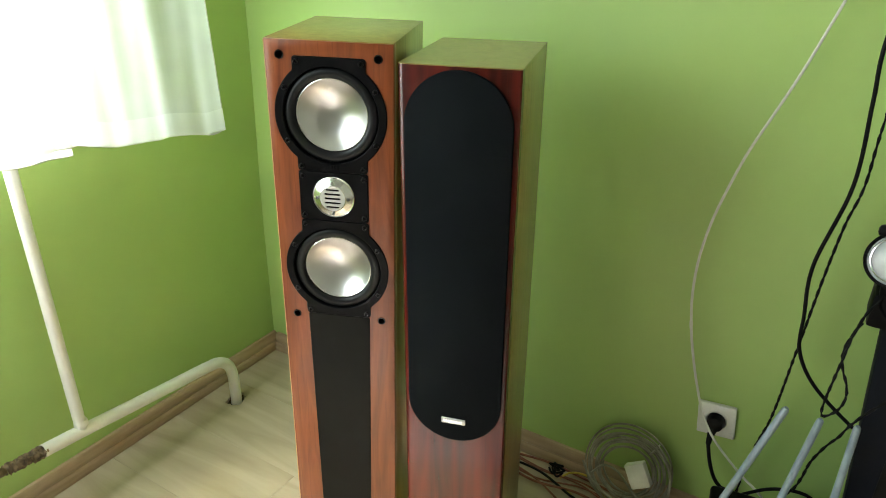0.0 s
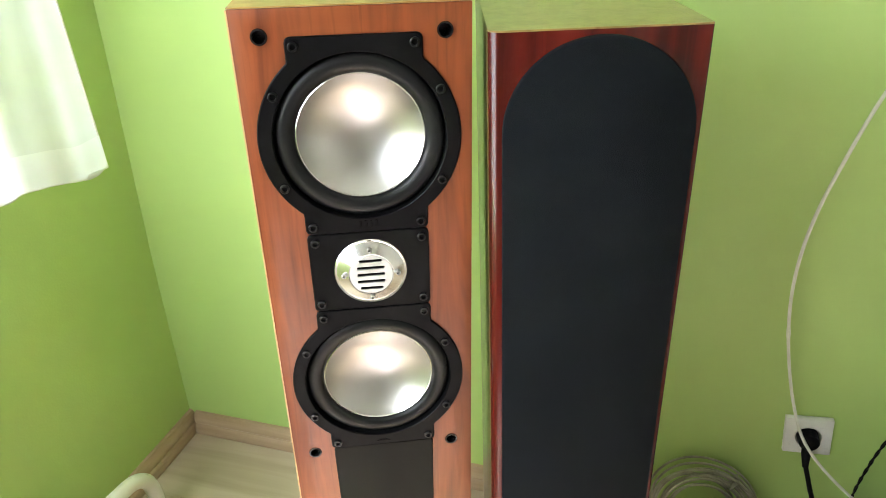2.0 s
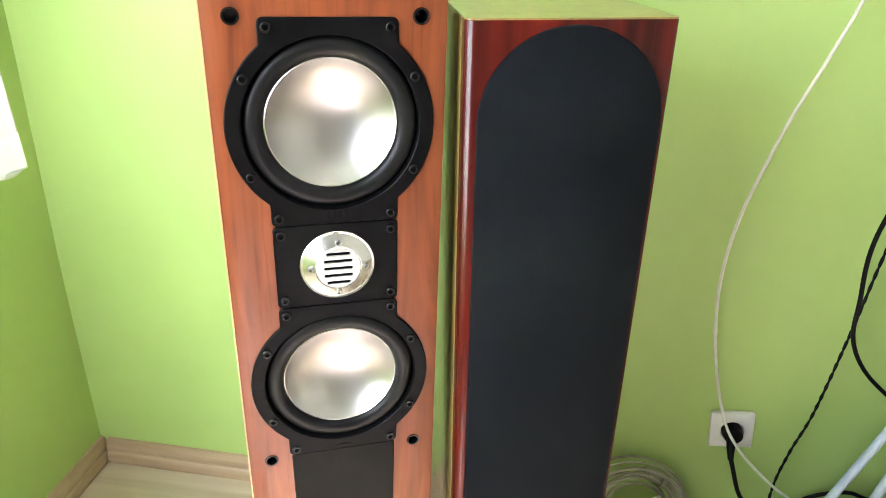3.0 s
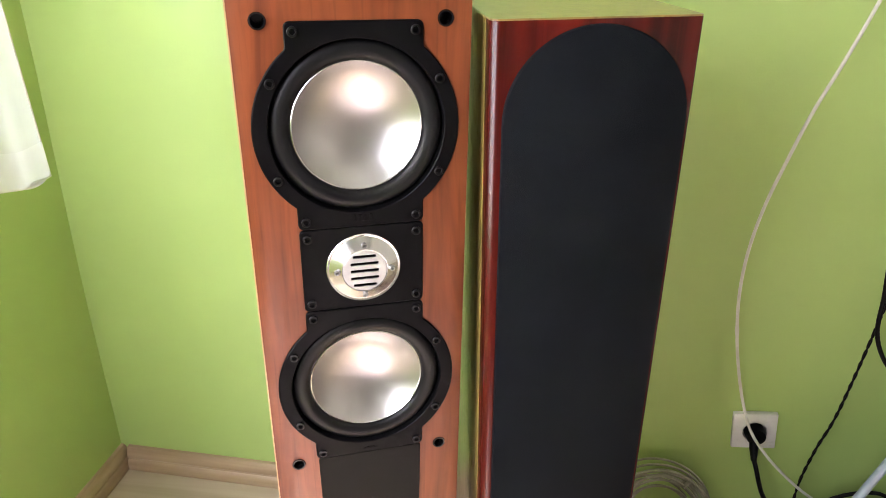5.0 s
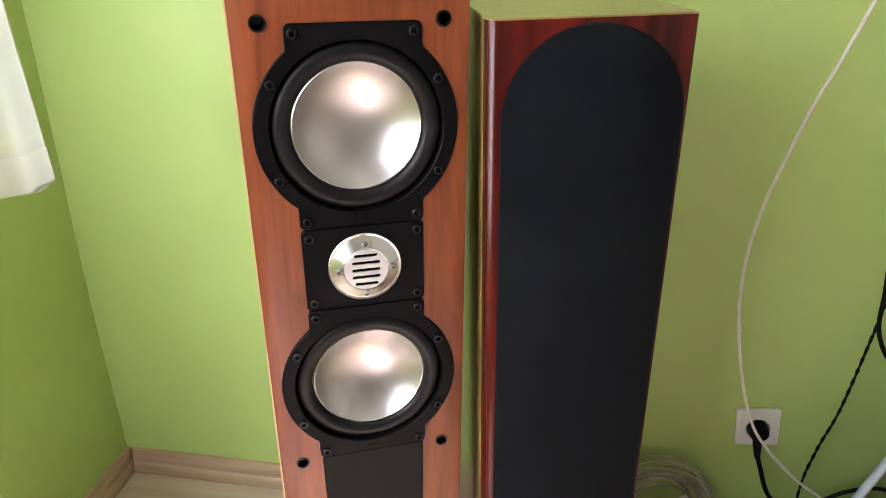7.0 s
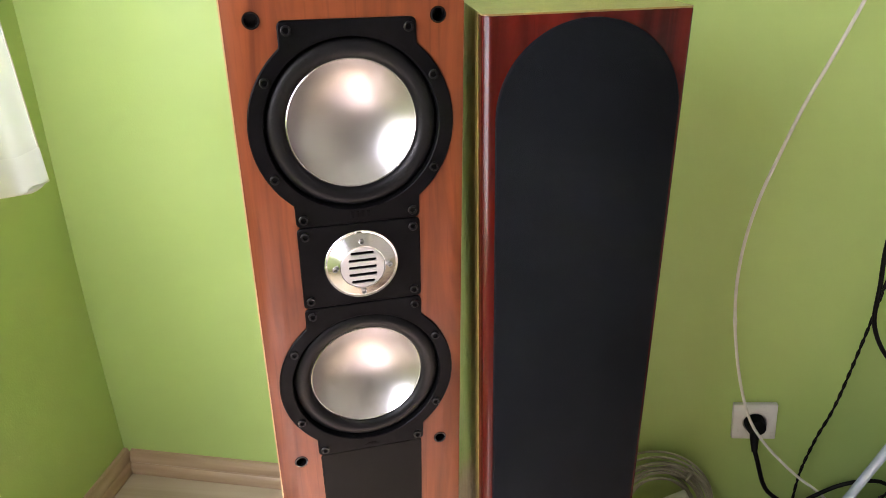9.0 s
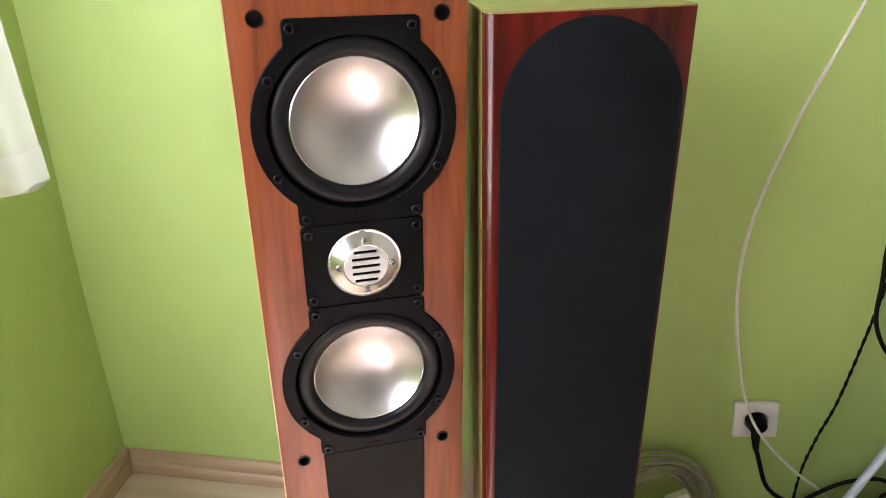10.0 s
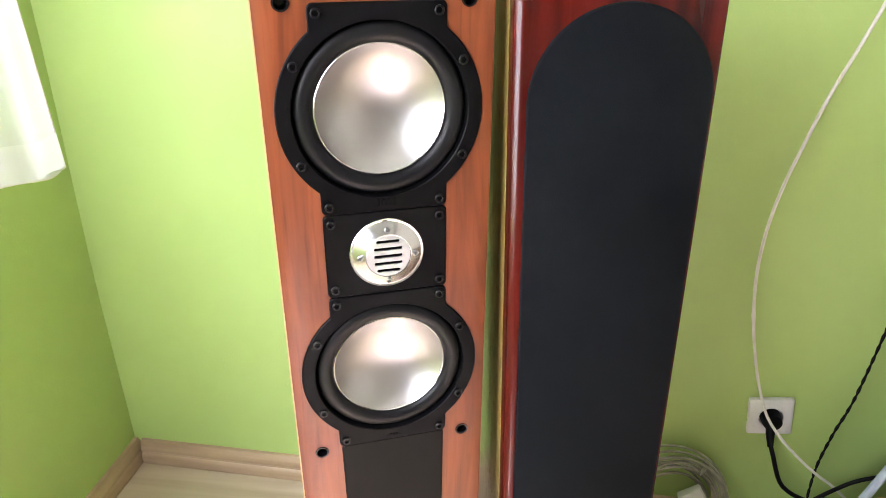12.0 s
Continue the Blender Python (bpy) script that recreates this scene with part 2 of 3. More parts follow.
def frames_along(path):
    t = [(b - a).normalized() for a, b in zip(path, path[1:])]
    t.append(t[-1])
    up = Vector((0, 0, 1)) if abs(t[0].z) < 0.9 else Vector((1, 0, 0))
    u = t[0].cross(up).normalized()
    out = []
    for d in t:
        u = (u - d * u.dot(d)).normalized()
        out.append((u, d.cross(u).normalized()))
    return out


def tube(path, r, n=10, bm=None):
    fr = frames_along(path)
    rings = []
    for k, (p, (u, v)) in enumerate(zip(path, fr)):
        rr = r[k] if isinstance(r, list) else r
        rings.append([p + rr * (u * math.cos(2 * math.pi * i / n) + v * math.sin(2 * math.pi * i / n)) for i in range(n)])
    return loops(rings, bm, True, True)


def twisted(path, r, pitch=0.045, n=8):
    """Two strands wound round one another."""
    bm = bmesh.new()
    fr = frames_along(path)
    for side in (0, math.pi):
        s, strand = 0.0, []
        for k, (p, (u, v)) in enumerate(zip(path, fr)):
            if k:
                s += (p - path[k - 1]).length
            a = side + 2 * math.pi * s / pitch
            strand.append(p + 0.95 * r * (u * math.cos(a) + v * math.sin(a)))
        tube(strand, r, n, bm)
    return bm


def cut(ob, cutters):
    """Bores the cutter meshes out of the object's mesh."""
    helpers = []
    for bm in cutters:
        bmesh.ops.recalc_face_normals(bm, faces=bm.faces)
        me = bpy.data.meshes.new("bore")
        bm.to_mesh(me)
        bm.free()
        c = new("bore", me)
        c.parent = ob.parent
        helpers.append(c)
        mo = ob.modifiers.new("bore", "BOOLEAN")
        mo.operation, mo.solver, mo.object = "DIFFERENCE", "EXACT", c
    bpy.context.view_layer.update()
    me = bpy.data.meshes.new_from_object(ob.evaluated_get(bpy.context.evaluated_depsgraph_get()))
    ob.modifiers.clear()
    ob.data = me
    for c in helpers:
        bpy.data.objects.remove(c)
    return ob


def bore(r, y0, y1, x, z, n=64):
    bm = lathe([(0, y0), (r, y0), (r, y1), (0, y1)], n)
    bmesh.ops.translate(bm, verts=bm.verts, vec=(x, 0, z))
    return bm


# ---- the room ----
XL, XR, YF, YB, ZC = -1.345, 1.60, -2.60, 1.350, 2.55


def structure(name, bm, material, label, category, smooth=False):
    return tagged(part(name, bm, material, smooth=smooth), label, category, kind="structure")


WY0, WY1, WZ0, WZ1 = -0.86, 0.79, 0.78, 2.06
bm = box(XL - 0.30, XL, YF - 0.2, WY0, -0.1, ZC)
box(XL - 0.30, XL, WY1, YB + 0.2, -0.1, ZC, bm=bm)
box(XL - 0.30, XL, WY0, WY1, -0.1, WZ0, bm=bm)
box(XL - 0.30, XL, WY0, WY1, WZ1, ZC, bm=bm)
for k in range(1, 24):
    bmesh.ops.bisect_plane(bm, geom=bm.verts[:] + bm.edges[:] + bm.faces[:], plane_co=(0, 0, 0.25 + 0.05 * k), plane_no=(0, 0, 1))
for v in bm.verts:
    if abs(v.co.x - XL) < 1e-4:
        u = min(1.0, max(0.0, (v.co.z - 0.35) / 0.65))
        v.co.x += 0.014 * u * u * (3 - 2 * u)
structure("wall_west", bm, wall_paint, "lime green painted wall with a window opening", "wall")
structure("wall_north", box(XL, XR, YB, YB + 0.2, -0.1, ZC), wall_paint, "lime green painted wall behind the loudspeakers", "wall")
# unseen east and south walls: tone and distance chosen for the light they bounce
structure("wall_east", box(XR, XR + 0.2, YF - 0.2, YB + 0.2, -0.1, ZC), cream_bounce, "unseen plain cream wall, toned to bounce light back", "wall")
structure("wall_south", box(XL, XR, YF - 0.2, YF, -0.1, ZC), beige_bounce, "unseen plain beige wall, tone set for bounced light", "wall")
structure("ceiling", box(XL - 0.3, XR + 0.2, YF - 0.2, YB + 0.2, ZC, ZC + 0.1), white_paint, "plain white painted ceiling", "ceiling")

# window behind the curtain
win = tagged(empty("window_1", pose(XL - 0.18, 0, 0)), "white framed window behind a sheer curtain", "window", kind="structure")
bm = bmesh.new()
for y0, y1, z0, z1 in ((WY0, WY0 + 0.07, WZ0, WZ1), (WY1 - 0.07, WY1, WZ0, WZ1), (WY0 + 0.07, WY1 - 0.07, WZ0, WZ0 + 0.07), (WY0 + 0.07, WY1 - 0.07, WZ1 - 0.07, WZ1),
                       (-0.04, 0.04, WZ0 + 0.07, WZ1 - 0.07)):
    box(-0.03, 0.03, y0, y1, z0, z1, 0.004, 1, bm)
part("window_frame", bm, frame_white, win)
for y0, y1 in ((WY0 + 0.07, -0.04), (0.04, WY1 - 0.07)):
    pane = part("pane", box(-0.003, 0.003, y0, y1, WZ0 + 0.07, WZ1 - 0.07), window_glass, win, smooth=False)
    pane.visible_shadow = False


def skirting_run(name, a, b, inward, label):
    """Profiled skirting from a to b along a wall; inward points into the room."""
    prof = [(0.0, 0.0), (0.0160, 0.0), (0.0172, 0.004), (0.0176, 0.012), (0.0170, 0.019), (0.0150, 0.0245), (0.0118, 0.0275), (0.0114, 0.0300), (0.0134, 0.0325), (0.0136, 0.038), (0.0126, 0.046), (0.0102, 0.0530), (0.0068, 0.0575), (0.0, 0.0585)]
    a, b, inward = Vector(a), Vector(b), Vector(inward)
    bm = loops([[q + inward * d + Vector((0, 0, h)) for d, h in prof] for q in (a, b)], None, True, True)
    return structure(name, bm, skirting, label, "baseboard", smooth=True)


skirting_run("baseboard", (XL + 0.0184, YB, 0), (XR, YB, 0), (0, -1, 0), "oak-look laminate skirting along a green wall")
skirting_run("baseboard", (XL, YF, 0), (XL, YB, 0), (1, 0, 0), "oak-look laminate skirting under the window wall")

# unseen pale carpet in the middle of the room, added to bounce light, mirrored in the cones
bounce_wool = mat("pale_rose_bounce_wool", (0.66, 0.57, 0.55), (0.80, 0.73, 0.71), 0.9, scale=9, bump=0.8, bump_scale=420, detail=6, spec=0.1)
bounce_rug = part("carpet", box(-0.75, 0.62, -1.60, 0.36, 0.0005, 0.0105, 0.004, 2), bounce_wool)
tagged(bounce_rug, "unseen pale rose carpet added to bounce light off the floor", "carpet")

# ---- loudspeaker with bare drivers ----
FRAME_R, TAB_W, TAB_H, TAB_R = 0.0838, 0.0536, 0.0846, 0.0048


def frame_radius(a, grow=0.0):
    """Outline of a driver's plate: a round with a square tab above and below."""
    c, s = abs(math.cos(a)), abs(math.sin(a))
    tab = 1.0
    for k in range(10):
        p, q = math.cos(math.pi * k / 18), math.sin(math.pi * k / 18)
        tab = min(tab, (p * (TAB_W - TAB_R) + q * (TAB_H - TAB_R) + TAB_R + grow) / max(1e-6, p * c + q * s))
    return max(FRAME_R + grow, tab)


def outline(grow, y, n=288):
    return [(frame_radius(2 * math.pi * i / n, grow) * math.cos(2 * math.pi * i / n), y, frame_radius(2 * math.pi * i / n, grow) * math.sin(2 * math.pi * i / n)) for i in range(n)]


def ring(r, y, n=288):
    return [(r * math.cos(2 * math.pi * i / n), y, r * math.sin(2 * math.pi * i / n)) for i in range(n)]


def socket_screw_mesh(name, r, material):
    """A screw head with a raised lip and a hexagon socket."""
    bm = lathe([(r, 0.0005), (r, -0.0016), (r * 0.86, -0.0022), (r * 0.62, -0.0022)], 20)
    n = 20
    inner = [(r * 0.62 * math.cos(2 * math.pi * i / n), -0.0022, r * 0.62 * math.sin(2 * math.pi * i / n)) for i in range(n)]
    hexa = [(p[0] * 0.93, 0.0002, p[2] * 0.93) for p in inner]
    loops([inner, hexa], bm, False, True)
    bmesh.ops.remove_doubles(bm, verts=bm.verts, dist=1e-5)
    return finish(name, bm, material)


screw_black = socket_screw_mesh("screw", 0.0040, screw_metal)
steel_screw = mat("plain_steel_screw", (0.34, 0.34, 0.33), (0.46, 0.46, 0.45), 0.35, metal=0.9, scale=200)
screw_bright = socket_screw_mesh("screw", 0.0024, steel_screw)


def woofer(parent, z, screws):
    bm = loops([outline(0.0, 0.004), outline(0.0, -0.0016), outline(-0.0009, -0.0026), ring(0.0722, -0.0026), ring(0.0714, -0.0018), ring(0.0706, 0.0075), ring(0.0690, 0.0080)])
    w = part("woofer", bm, black_plastic, parent, "black plastic woofer frame with an aluminium cone", m=pose(0, 0, z))
    # half-roll rubber surround between frame and cone
    prof = [(0.0714, 0.0079), (0.0709, 0.0082)]
    for i in range(19):
        a = math.pi * i / 18
        prof.append((0.0624 + 0.0083 * math.cos(a), 0.0064 - 0.0066 * math.sin(a)))
    prof += [(0.0536, 0.0068), (0.0528, 0.0075)]
    part("surround", lathe(prof, 96), rubber, w, "black rubber half-roll surround")
    # dished cone: shallow spherical bowl
    depth, rim, y0 = 0.0222, 0.0532, 0.0050
    rad = (rim * rim + depth * depth) / (2 * depth)
    prof = [(rim * k / 24, y0 + depth - (rad - math.sqrt(rad * rad - (rim * k / 24) ** 2))) for k in range(25)]
    part("cone", lathe(prof, 96), cone_metal, w, "satin aluminium dished cone")
    part("cone_rim", lathe([(0.0526, y0 - 0.0002), (0.0532, y0 - 0.0012), (0.0541, y0 - 0.0008), (0.0543, y0 + 0.0010)], 96), rim_metal, w, "bright cut cone edge")
    part("basket", lathe([(0.0712, 0.0070), (0.0712, 0.045), (0.0, 0.045)], 64), gap_black, w)
    for k, (x, zz) in enumerate(screws):
        shared("screw", screw_black, w, pose(x, -0.0026, zz, 0, 17 * k, 0))
    return w


def plate(w0, w1, z0, z1, chamfer, y_front, bm=None):
    """A flat plate with rounded corners, w0 half-wide below and w1 above."""
    def corner(grow, y):
        a, b = w0 + grow, w1 + grow
        c, out = chamfer, []
        for cx, cz, start in ((a - c, z0 - grow + c, -90), (b - c, z1 + grow - c, 0), (c - b, z1 + grow - c, 90), (c - a, z0 - grow + c, 180)):
            out += [(cx + c * math.cos(radians(start + 15 * k)), y, cz + c * math.sin(radians(start + 15 * k))) for k in range(7)]
        return out
    return loops([corner(0, 0.003), corner(0, y_front + 0.0009), corner(-0.0009, y_front)], bm, False, True)


def bare_speaker():
    W, D, H = 0.0932, 0.2432, 1.0517
    sp = empty("floorstanding_speaker", pose(-0.6330, 0.8200, 0.0008, 0, 0.48, 23.38))
    tagged(sp, "cherry veneered loudspeaker with two silver aluminium woofers, grille removed", "loudspeaker")
    z1, z2, zt = 0.9445, 0.6956, 0.8200
    cab = part("cabinet", box(-W, W, 0.0182, D, 0.012, H - 0.0016, 0.0006, 2), tan_foil, sp, "glossy tan cherry foil cabinet")
    cut(cab, [bore(0.0722, -0.05, 0.080, 0, z1), bore(0.0722, -0.05, 0.080, 0, z2)])
    baf = part("front_baffle", box(-W, W, 0.0, 0.018, 0.012, H - 0.0016, 0.0008, 2), cherry, sp, "reddish cherry veneer front")
    part("top_panel", box(-W, W, 0.0, D, H - 0.0014, H, 0.0006, 2), tan_foil, sp, "glossy tan foil top")
    holes = [(sx * 0.0716, zz) for sx in (-1, 1) for zz in (1.0295, 0.6068)]
    cut(baf, [bore(0.0722, -0.05, 0.05, 0, z1), bore(0.0722, -0.05, 0.05, 0, z2)] + [bore(0.0052, -0.05, 0.0175, x, z, 24) for x, z in holes])
    # pale strip paints the window light caught by the left front edge
    for x in (-W - 0.0002,):
        part("edge_band", box(x - 0.0006, x + 0.0006, -0.0004, 0.0016, 0.014, H - 0.002), edge_glint, sp, "pale strip painted as window light on the edge")
    scr = [(sx * 0.0471, sz * 0.0772) for sx in (-1, 1) for sz in (-1, 1)] + [(sx * 0.0668, sz * 0.0392) for sx in (-1, 1) for sz in (-1, 1)]
    w_up = woofer(sp, z1, scr)
    w_low = woofer(sp, z2, scr)
    # moulded relief on the frame's lower tab
    bm = bmesh.new()
    for k, wd in enumerate((0.0022, 0.0026, 0.0022, 0.0026)):
        box(-0.0072 + 0.0046 * k, -0.0072 + 0.0046 * k + wd, -0.0034, -0.0024, -0.0795, -0.0735, 0.0003, 1, bm)
    part("moulded_relief", bm, gap_black, w_up, "black moulded relief")
    bm = bmesh.new()
    for k, (hh, up) in enumerate(((0.0012, 0.0), (0.0018, 0.0006), (0.0026, 0.0), (0.0018, 0.0006), (0.0012, 0.0))):
        box(-0.0070 + 0.0029 * k, -0.0070 + 0.0029 * k + 0.0024, -0.0032, -0.0024, -0.0800 + up, -0.0800 + up + hh, 0.0003, 1, bm)
    part("moulded_mark", bm, gap_black, w_low, "small black moulded mark")
    # tweeter
    tz0, tz1 = z2 + TAB_H + 0.0005, z1 - TAB_H - 0.0005
    tw = part("tweeter", plate(TAB_W, TAB_W, tz0 - zt, tz1 - zt, 0.004, -0.0024), black_plastic, sp, "black tweeter plate with a chrome ring", m=pose(0, 0, zt))
    for sx in (-1, 1):
        for zz in (tz0 - zt + 0.0078, tz1 - zt - 0.0078):
            shared("screw", screw_black, tw, pose(sx * 0.0471, -0.0024, zz, 0, 31 * sx, 0))
    part("chrome_ring", lathe([(0.0330, -0.0008), (0.0330, -0.0032), (0.0323, -0.0040), (0.0313, -0.0036), (0.0306, -0.0034), (0.0204, -0.0092), (0.0200, -0.0091), (0.0197, -0.0060)], 96), chrome, tw, "polished chrome ring")
    # slotted protective disc: bars between five slots
    slots = [(-0.0138 + 0.0069 * k) for k in range(5)]
    R, hs, hl = 0.0196, 0.00150, 0.0124
    disc = lathe([(0, -0.0095), (0.0190, -0.0095), (R, -0.0090), (R, -0.0080), (0, -0.0080)], 64)
    face = part("slotted_disc", disc, silver_grille, tw, "silver disc with five slots")
    cutters = []
    for s in slots:
        lim = min(hl, math.sqrt(max(1e-6, 0.0172 ** 2 - s * s)))
        cutters.append(box(-lim, lim, -0.02, 0.001, s - hs, s + hs, 0.0008, 2))
    cut(face, cutters)
    part("ribbon", box(-0.0165, 0.0165, -0.0018, -0.0006, -0.0165, 0.0165), gap_black, tw, "dark foil behind the slots")
    for a in range(4):
        x, zz = 0.0244 * math.cos(a * math.pi / 2), 0.0244 * math.sin(a * math.pi / 2)
        shared("screw", screw_bright, tw, pose(x, -0.0080, zz, 0, 40 * a, 0))
    part("lower_panel", plate(0.0455, 0.0518, 0.060, z2 - TAB_H - 0.0006, 0.003, -0.0012), slate, sp, "flat dark grey inlaid panel")
    for x, z in holes:
        bm = lathe([(0.0054, 0.002), (0.0066, -0.0004), (0.0062, -0.0014), (0.0050, -0.0012), (0.0046, 0.0008), (0.0043, 0.016), (0, 0.016)], 28)
        part("grille_socket", bm, gloss_black, sp, "black plastic push-in socket", m=pose(x, 0, z))
    part("plinth", box(-W + 0.004, W - 0.004, 0.006, D - 0.004, 0.0, 0.012, 0.002, 1), black_plastic, sp)
    return sp


def covered_speaker():
    W, WR, D, H = 0.0850, 0.0875, 0.2373, 1.0306
    sp = empty("floorstanding_speaker", pose(-0.4267, 0.8729, 0.0013, 0, -0.87, 16.13))
    tagged(sp, "mahogany fronted loudspeaker with a black cloth grille", "loudspeaker")
    part("cabinet", box(-W, WR, 0.0202, D, 0.012, H - 0.0016, 0.0006, 2), cabinet_foil, sp, "brown wood-grain foil cabinet")
    # front board with rounded upright edges
    rr, rs, k = 0.0080, 0.0035, 12
    prof = [(-W, 0.020)]
    prof += [(-W + rr - rr * math.cos(a), rr - rr * math.sin(a)) for a in [math.pi / 2 * i / k for i in range(k + 1)]]
    prof += [(WR - rs + rs * math.sin(a), rs - rs * math.cos(a)) for a in [math.pi / 2 * i / k for i in range(k + 1)]]
    prof += [(WR, 0.020)]
    bm = loops([[(x, y, z) for x, y in prof] for z in (0.012, H - 0.0022)] + [[(x * 0.997, 0.0003 + y * 0.985, H - 0.0016) for x, y in prof]], None, True, True)
    part("front_baffle", bm, mahogany, sp, "glossy red mahogany front with rounded edges")
    lid = [(WR, D), (-W, D)] + prof
    bm = loops([[(x, y, z) for x, y in lid] for z in (H - 0.0014, H - 0.0004)] + [[(x * 0.996, 0.0004 + y * 0.997, H) for x, y in lid]], None, True, True)
    part("top_panel", bm, cabinet_foil, sp, "brown wood-grain foil top")
    # stadium-shaped cloth grille
    R, zt, zb, n, gx = 0.0777, 1.0260, 0.4080, 40, 0.0028

    def stadium(inset, y):
        r = R - inset
        top = [(gx + r * math.cos(math.pi * i / n), y, zt - R + r * math.sin(math.pi * i / n)) for i in range(n + 1)]
        return top + [(gx - r * math.cos(math.pi * i / n), y, zb + R - r * math.sin(math.pi * i / n)) for i in range(n + 1)]
    bm = loops([stadium(0.0015, -0.0002), stadium(0.0, -0.003), stadium(0.0, -0.0062), stadium(0.0006, -0.0080), stadium(0.0016, -0.0086)], None, False, True)
    g = part("grille", bm, grille_cloth, sp, "black cloth grille with rounded ends")
    bm = box(-0.0205, 0.0205, -0.0120, -0.0086, -0.0052, 0.0052, 0.0012, 2)
    bd = part("badge", bm, silver_grille, g, "small silver badge", m=pose(0.003, 0, 0.450))
    bm = bmesh.new()
    for i in range(8):
        box(-0.0165 + 0.0042 * i, -0.0165 + 0.0042 * i + 0.0028, -0.0124, -0.0119, -0.0022, 0.0022, bm=bm)
    part("badge_relief", bm, chrome, g, "polished raised relief", m=pose(0.003, 0, 0.450))
    part("plinth", box(-W + 0.006, WR - 0.006, 0.006, D - 0.004, 0.0, 0.012, 0.002, 1), black_plastic, sp)
    return sp


bare_speaker()
covered_speaker()

# ---- heating pipe ----
hp = tagged(empty("heating_pipe", pose(0, 0, 0)), "white enamelled heating pipe rising from a hole in the floor", "pipe")
PX, PR = -1.250, 0.0145
run = spline([(PX, 1.098, -0.03), (PX, 1.098, 0.03), (PX, 1.096, 0.085), (PX, 1.085, 0.120), (PX, 1.058, 0.143), (PX, 1.02, 0.151), (PX, 0.92, 0.161), (PX, 0.80, 0.173), (PX, 0.68, 0.186), (PX, 0.592, 0.194)], 0.008)
part("lower_pipe", tube(run, PR, 24), pipe_enamel, hp, "bent white pipe")
part("riser", tube(spline([(PX, 0.678, 0.19), (PX, 0.674, 0.5), (PX, 0.669, 0.86)], 0.02), PR * 0.84, 24), pipe_enamel, hp, "upright white pipe")
part("weld_collar", tube([Vector((PX, 0.68, 0.203)), Vector((PX, 0.68, 0.210)), Vector((PX, 0.6801, 0.216))], [PR * 1.05, PR * 0.98, PR * 0.85], 24), pipe_enamel, hp)
random.seed(4)
thread = spline([(PX, 0.596, 0.1935), (PX, 0.55, 0.198), (PX, 0.515, 0.201)], 0.003)
bm = tube(thread, [PR * random.uniform(0.85, 1.05) * (1 - 0.25 * i / len(thread)) for i in range(len(thread))], 16)
for v in bm.verts:
    v.co += Vector((random.gauss(0, 1), random.gauss(0, 0.6), random.gauss(0, 1))) * 0.0016
part("hemp_thread", bm, hemp, hp, "rusty thread wound with hemp")
part("brass_fitting", tube(spline([(PX, 0.52, 0.2005), (PX, 0.47, 0.205), (PX, 0.40, 0.209)], 0.01), PR * 0.62, 6), brass, hp, "tarnished fitting")

# ---- curtain ----


def curtain_fold(y, z, seed):
    f = 0.009 * math.sin(y * 19 + seed + 0.5 * z) + 0.006 * math.sin(y * 37 + 1.7 * seed + 1.6 * z) + 0.004 * math.sin(y * 71 + z * 3.5) + 0.002 * math.sin(y * 130 - z * 6)
    return f * (0.8 + 0.5 * (z - 0.8))


def curtain_panel(parent, y0, y1, hem, x0, seed, label):
    ny, nz = int((y1 - y0) / 0.008), 34
    bm = bmesh.new()
    grid = []
    for j in range(nz + 1):
        row = []
        for i in range(ny + 1):
            y = y0 + (y1 - y0) * i / ny
            zb = hem(y)
            z = zb + (2.35 - zb) * (j / nz) ** 1.4
            ease = min(1.0, (y1 - y) / 0.06)
            row.append(bm.verts.new((x0 + ease * curtain_fold(y, z, seed), y - 0.05 * (z - zb) * (y - y0) / (y1 - y0), z)))
        grid.append(row)
    for a, b in zip(grid, grid[1:]):
        for i in range(ny):
            bm.faces.new((a[i], a[i + 1], b[i + 1], b[i]))
    part("panel", bm, sheer, parent, label)
    bm = bmesh.new()
    for i in range(ny + 1):
        y = y0 + (y1 - y0) * i / ny
        zb = hem(y)
        ease = min(1.0, (y1 - y) / 0.06)
        for dz in (0.0, 0.045):
            bm.verts.new((x0 + 0.002 + ease * curtain_fold(y, zb + dz, seed), y - 0.05 * dz * (y - y0) / (y1 - y0), zb + dz))
    bm.verts.ensure_lookup_table()
    for i in range(ny):
        bm.faces.new((bm.verts[2 * i], bm.verts[2 * i + 2], bm.verts[2 * i + 3], bm.verts[2 * i + 1]))
    part("hem", bm, double_voile, parent, "doubled sewn hem")
    edge = []
    for i in range(ny + 1):
        y = y0 + (y1 - y0) * i / ny
        edge.append(Vector((x0 + 0.001 + min(1.0, (y1 - y) / 0.06) * curtain_fold(y, hem(y), seed), y, hem(y))))
    part("hem_stitching", tube(edge, 0.0012, 6), cord_white, parent, "off-white stitched edge")
    side = [Vector((x0 + 0.001, y1 - 0.05 * (z - hem(y1)), z)) for z in [hem(y1) + 0.04 * k for k in range(30)]]
    part("side_seam", tube(side, 0.0011, 6), cord_white, parent, "off-white rolled side seam")


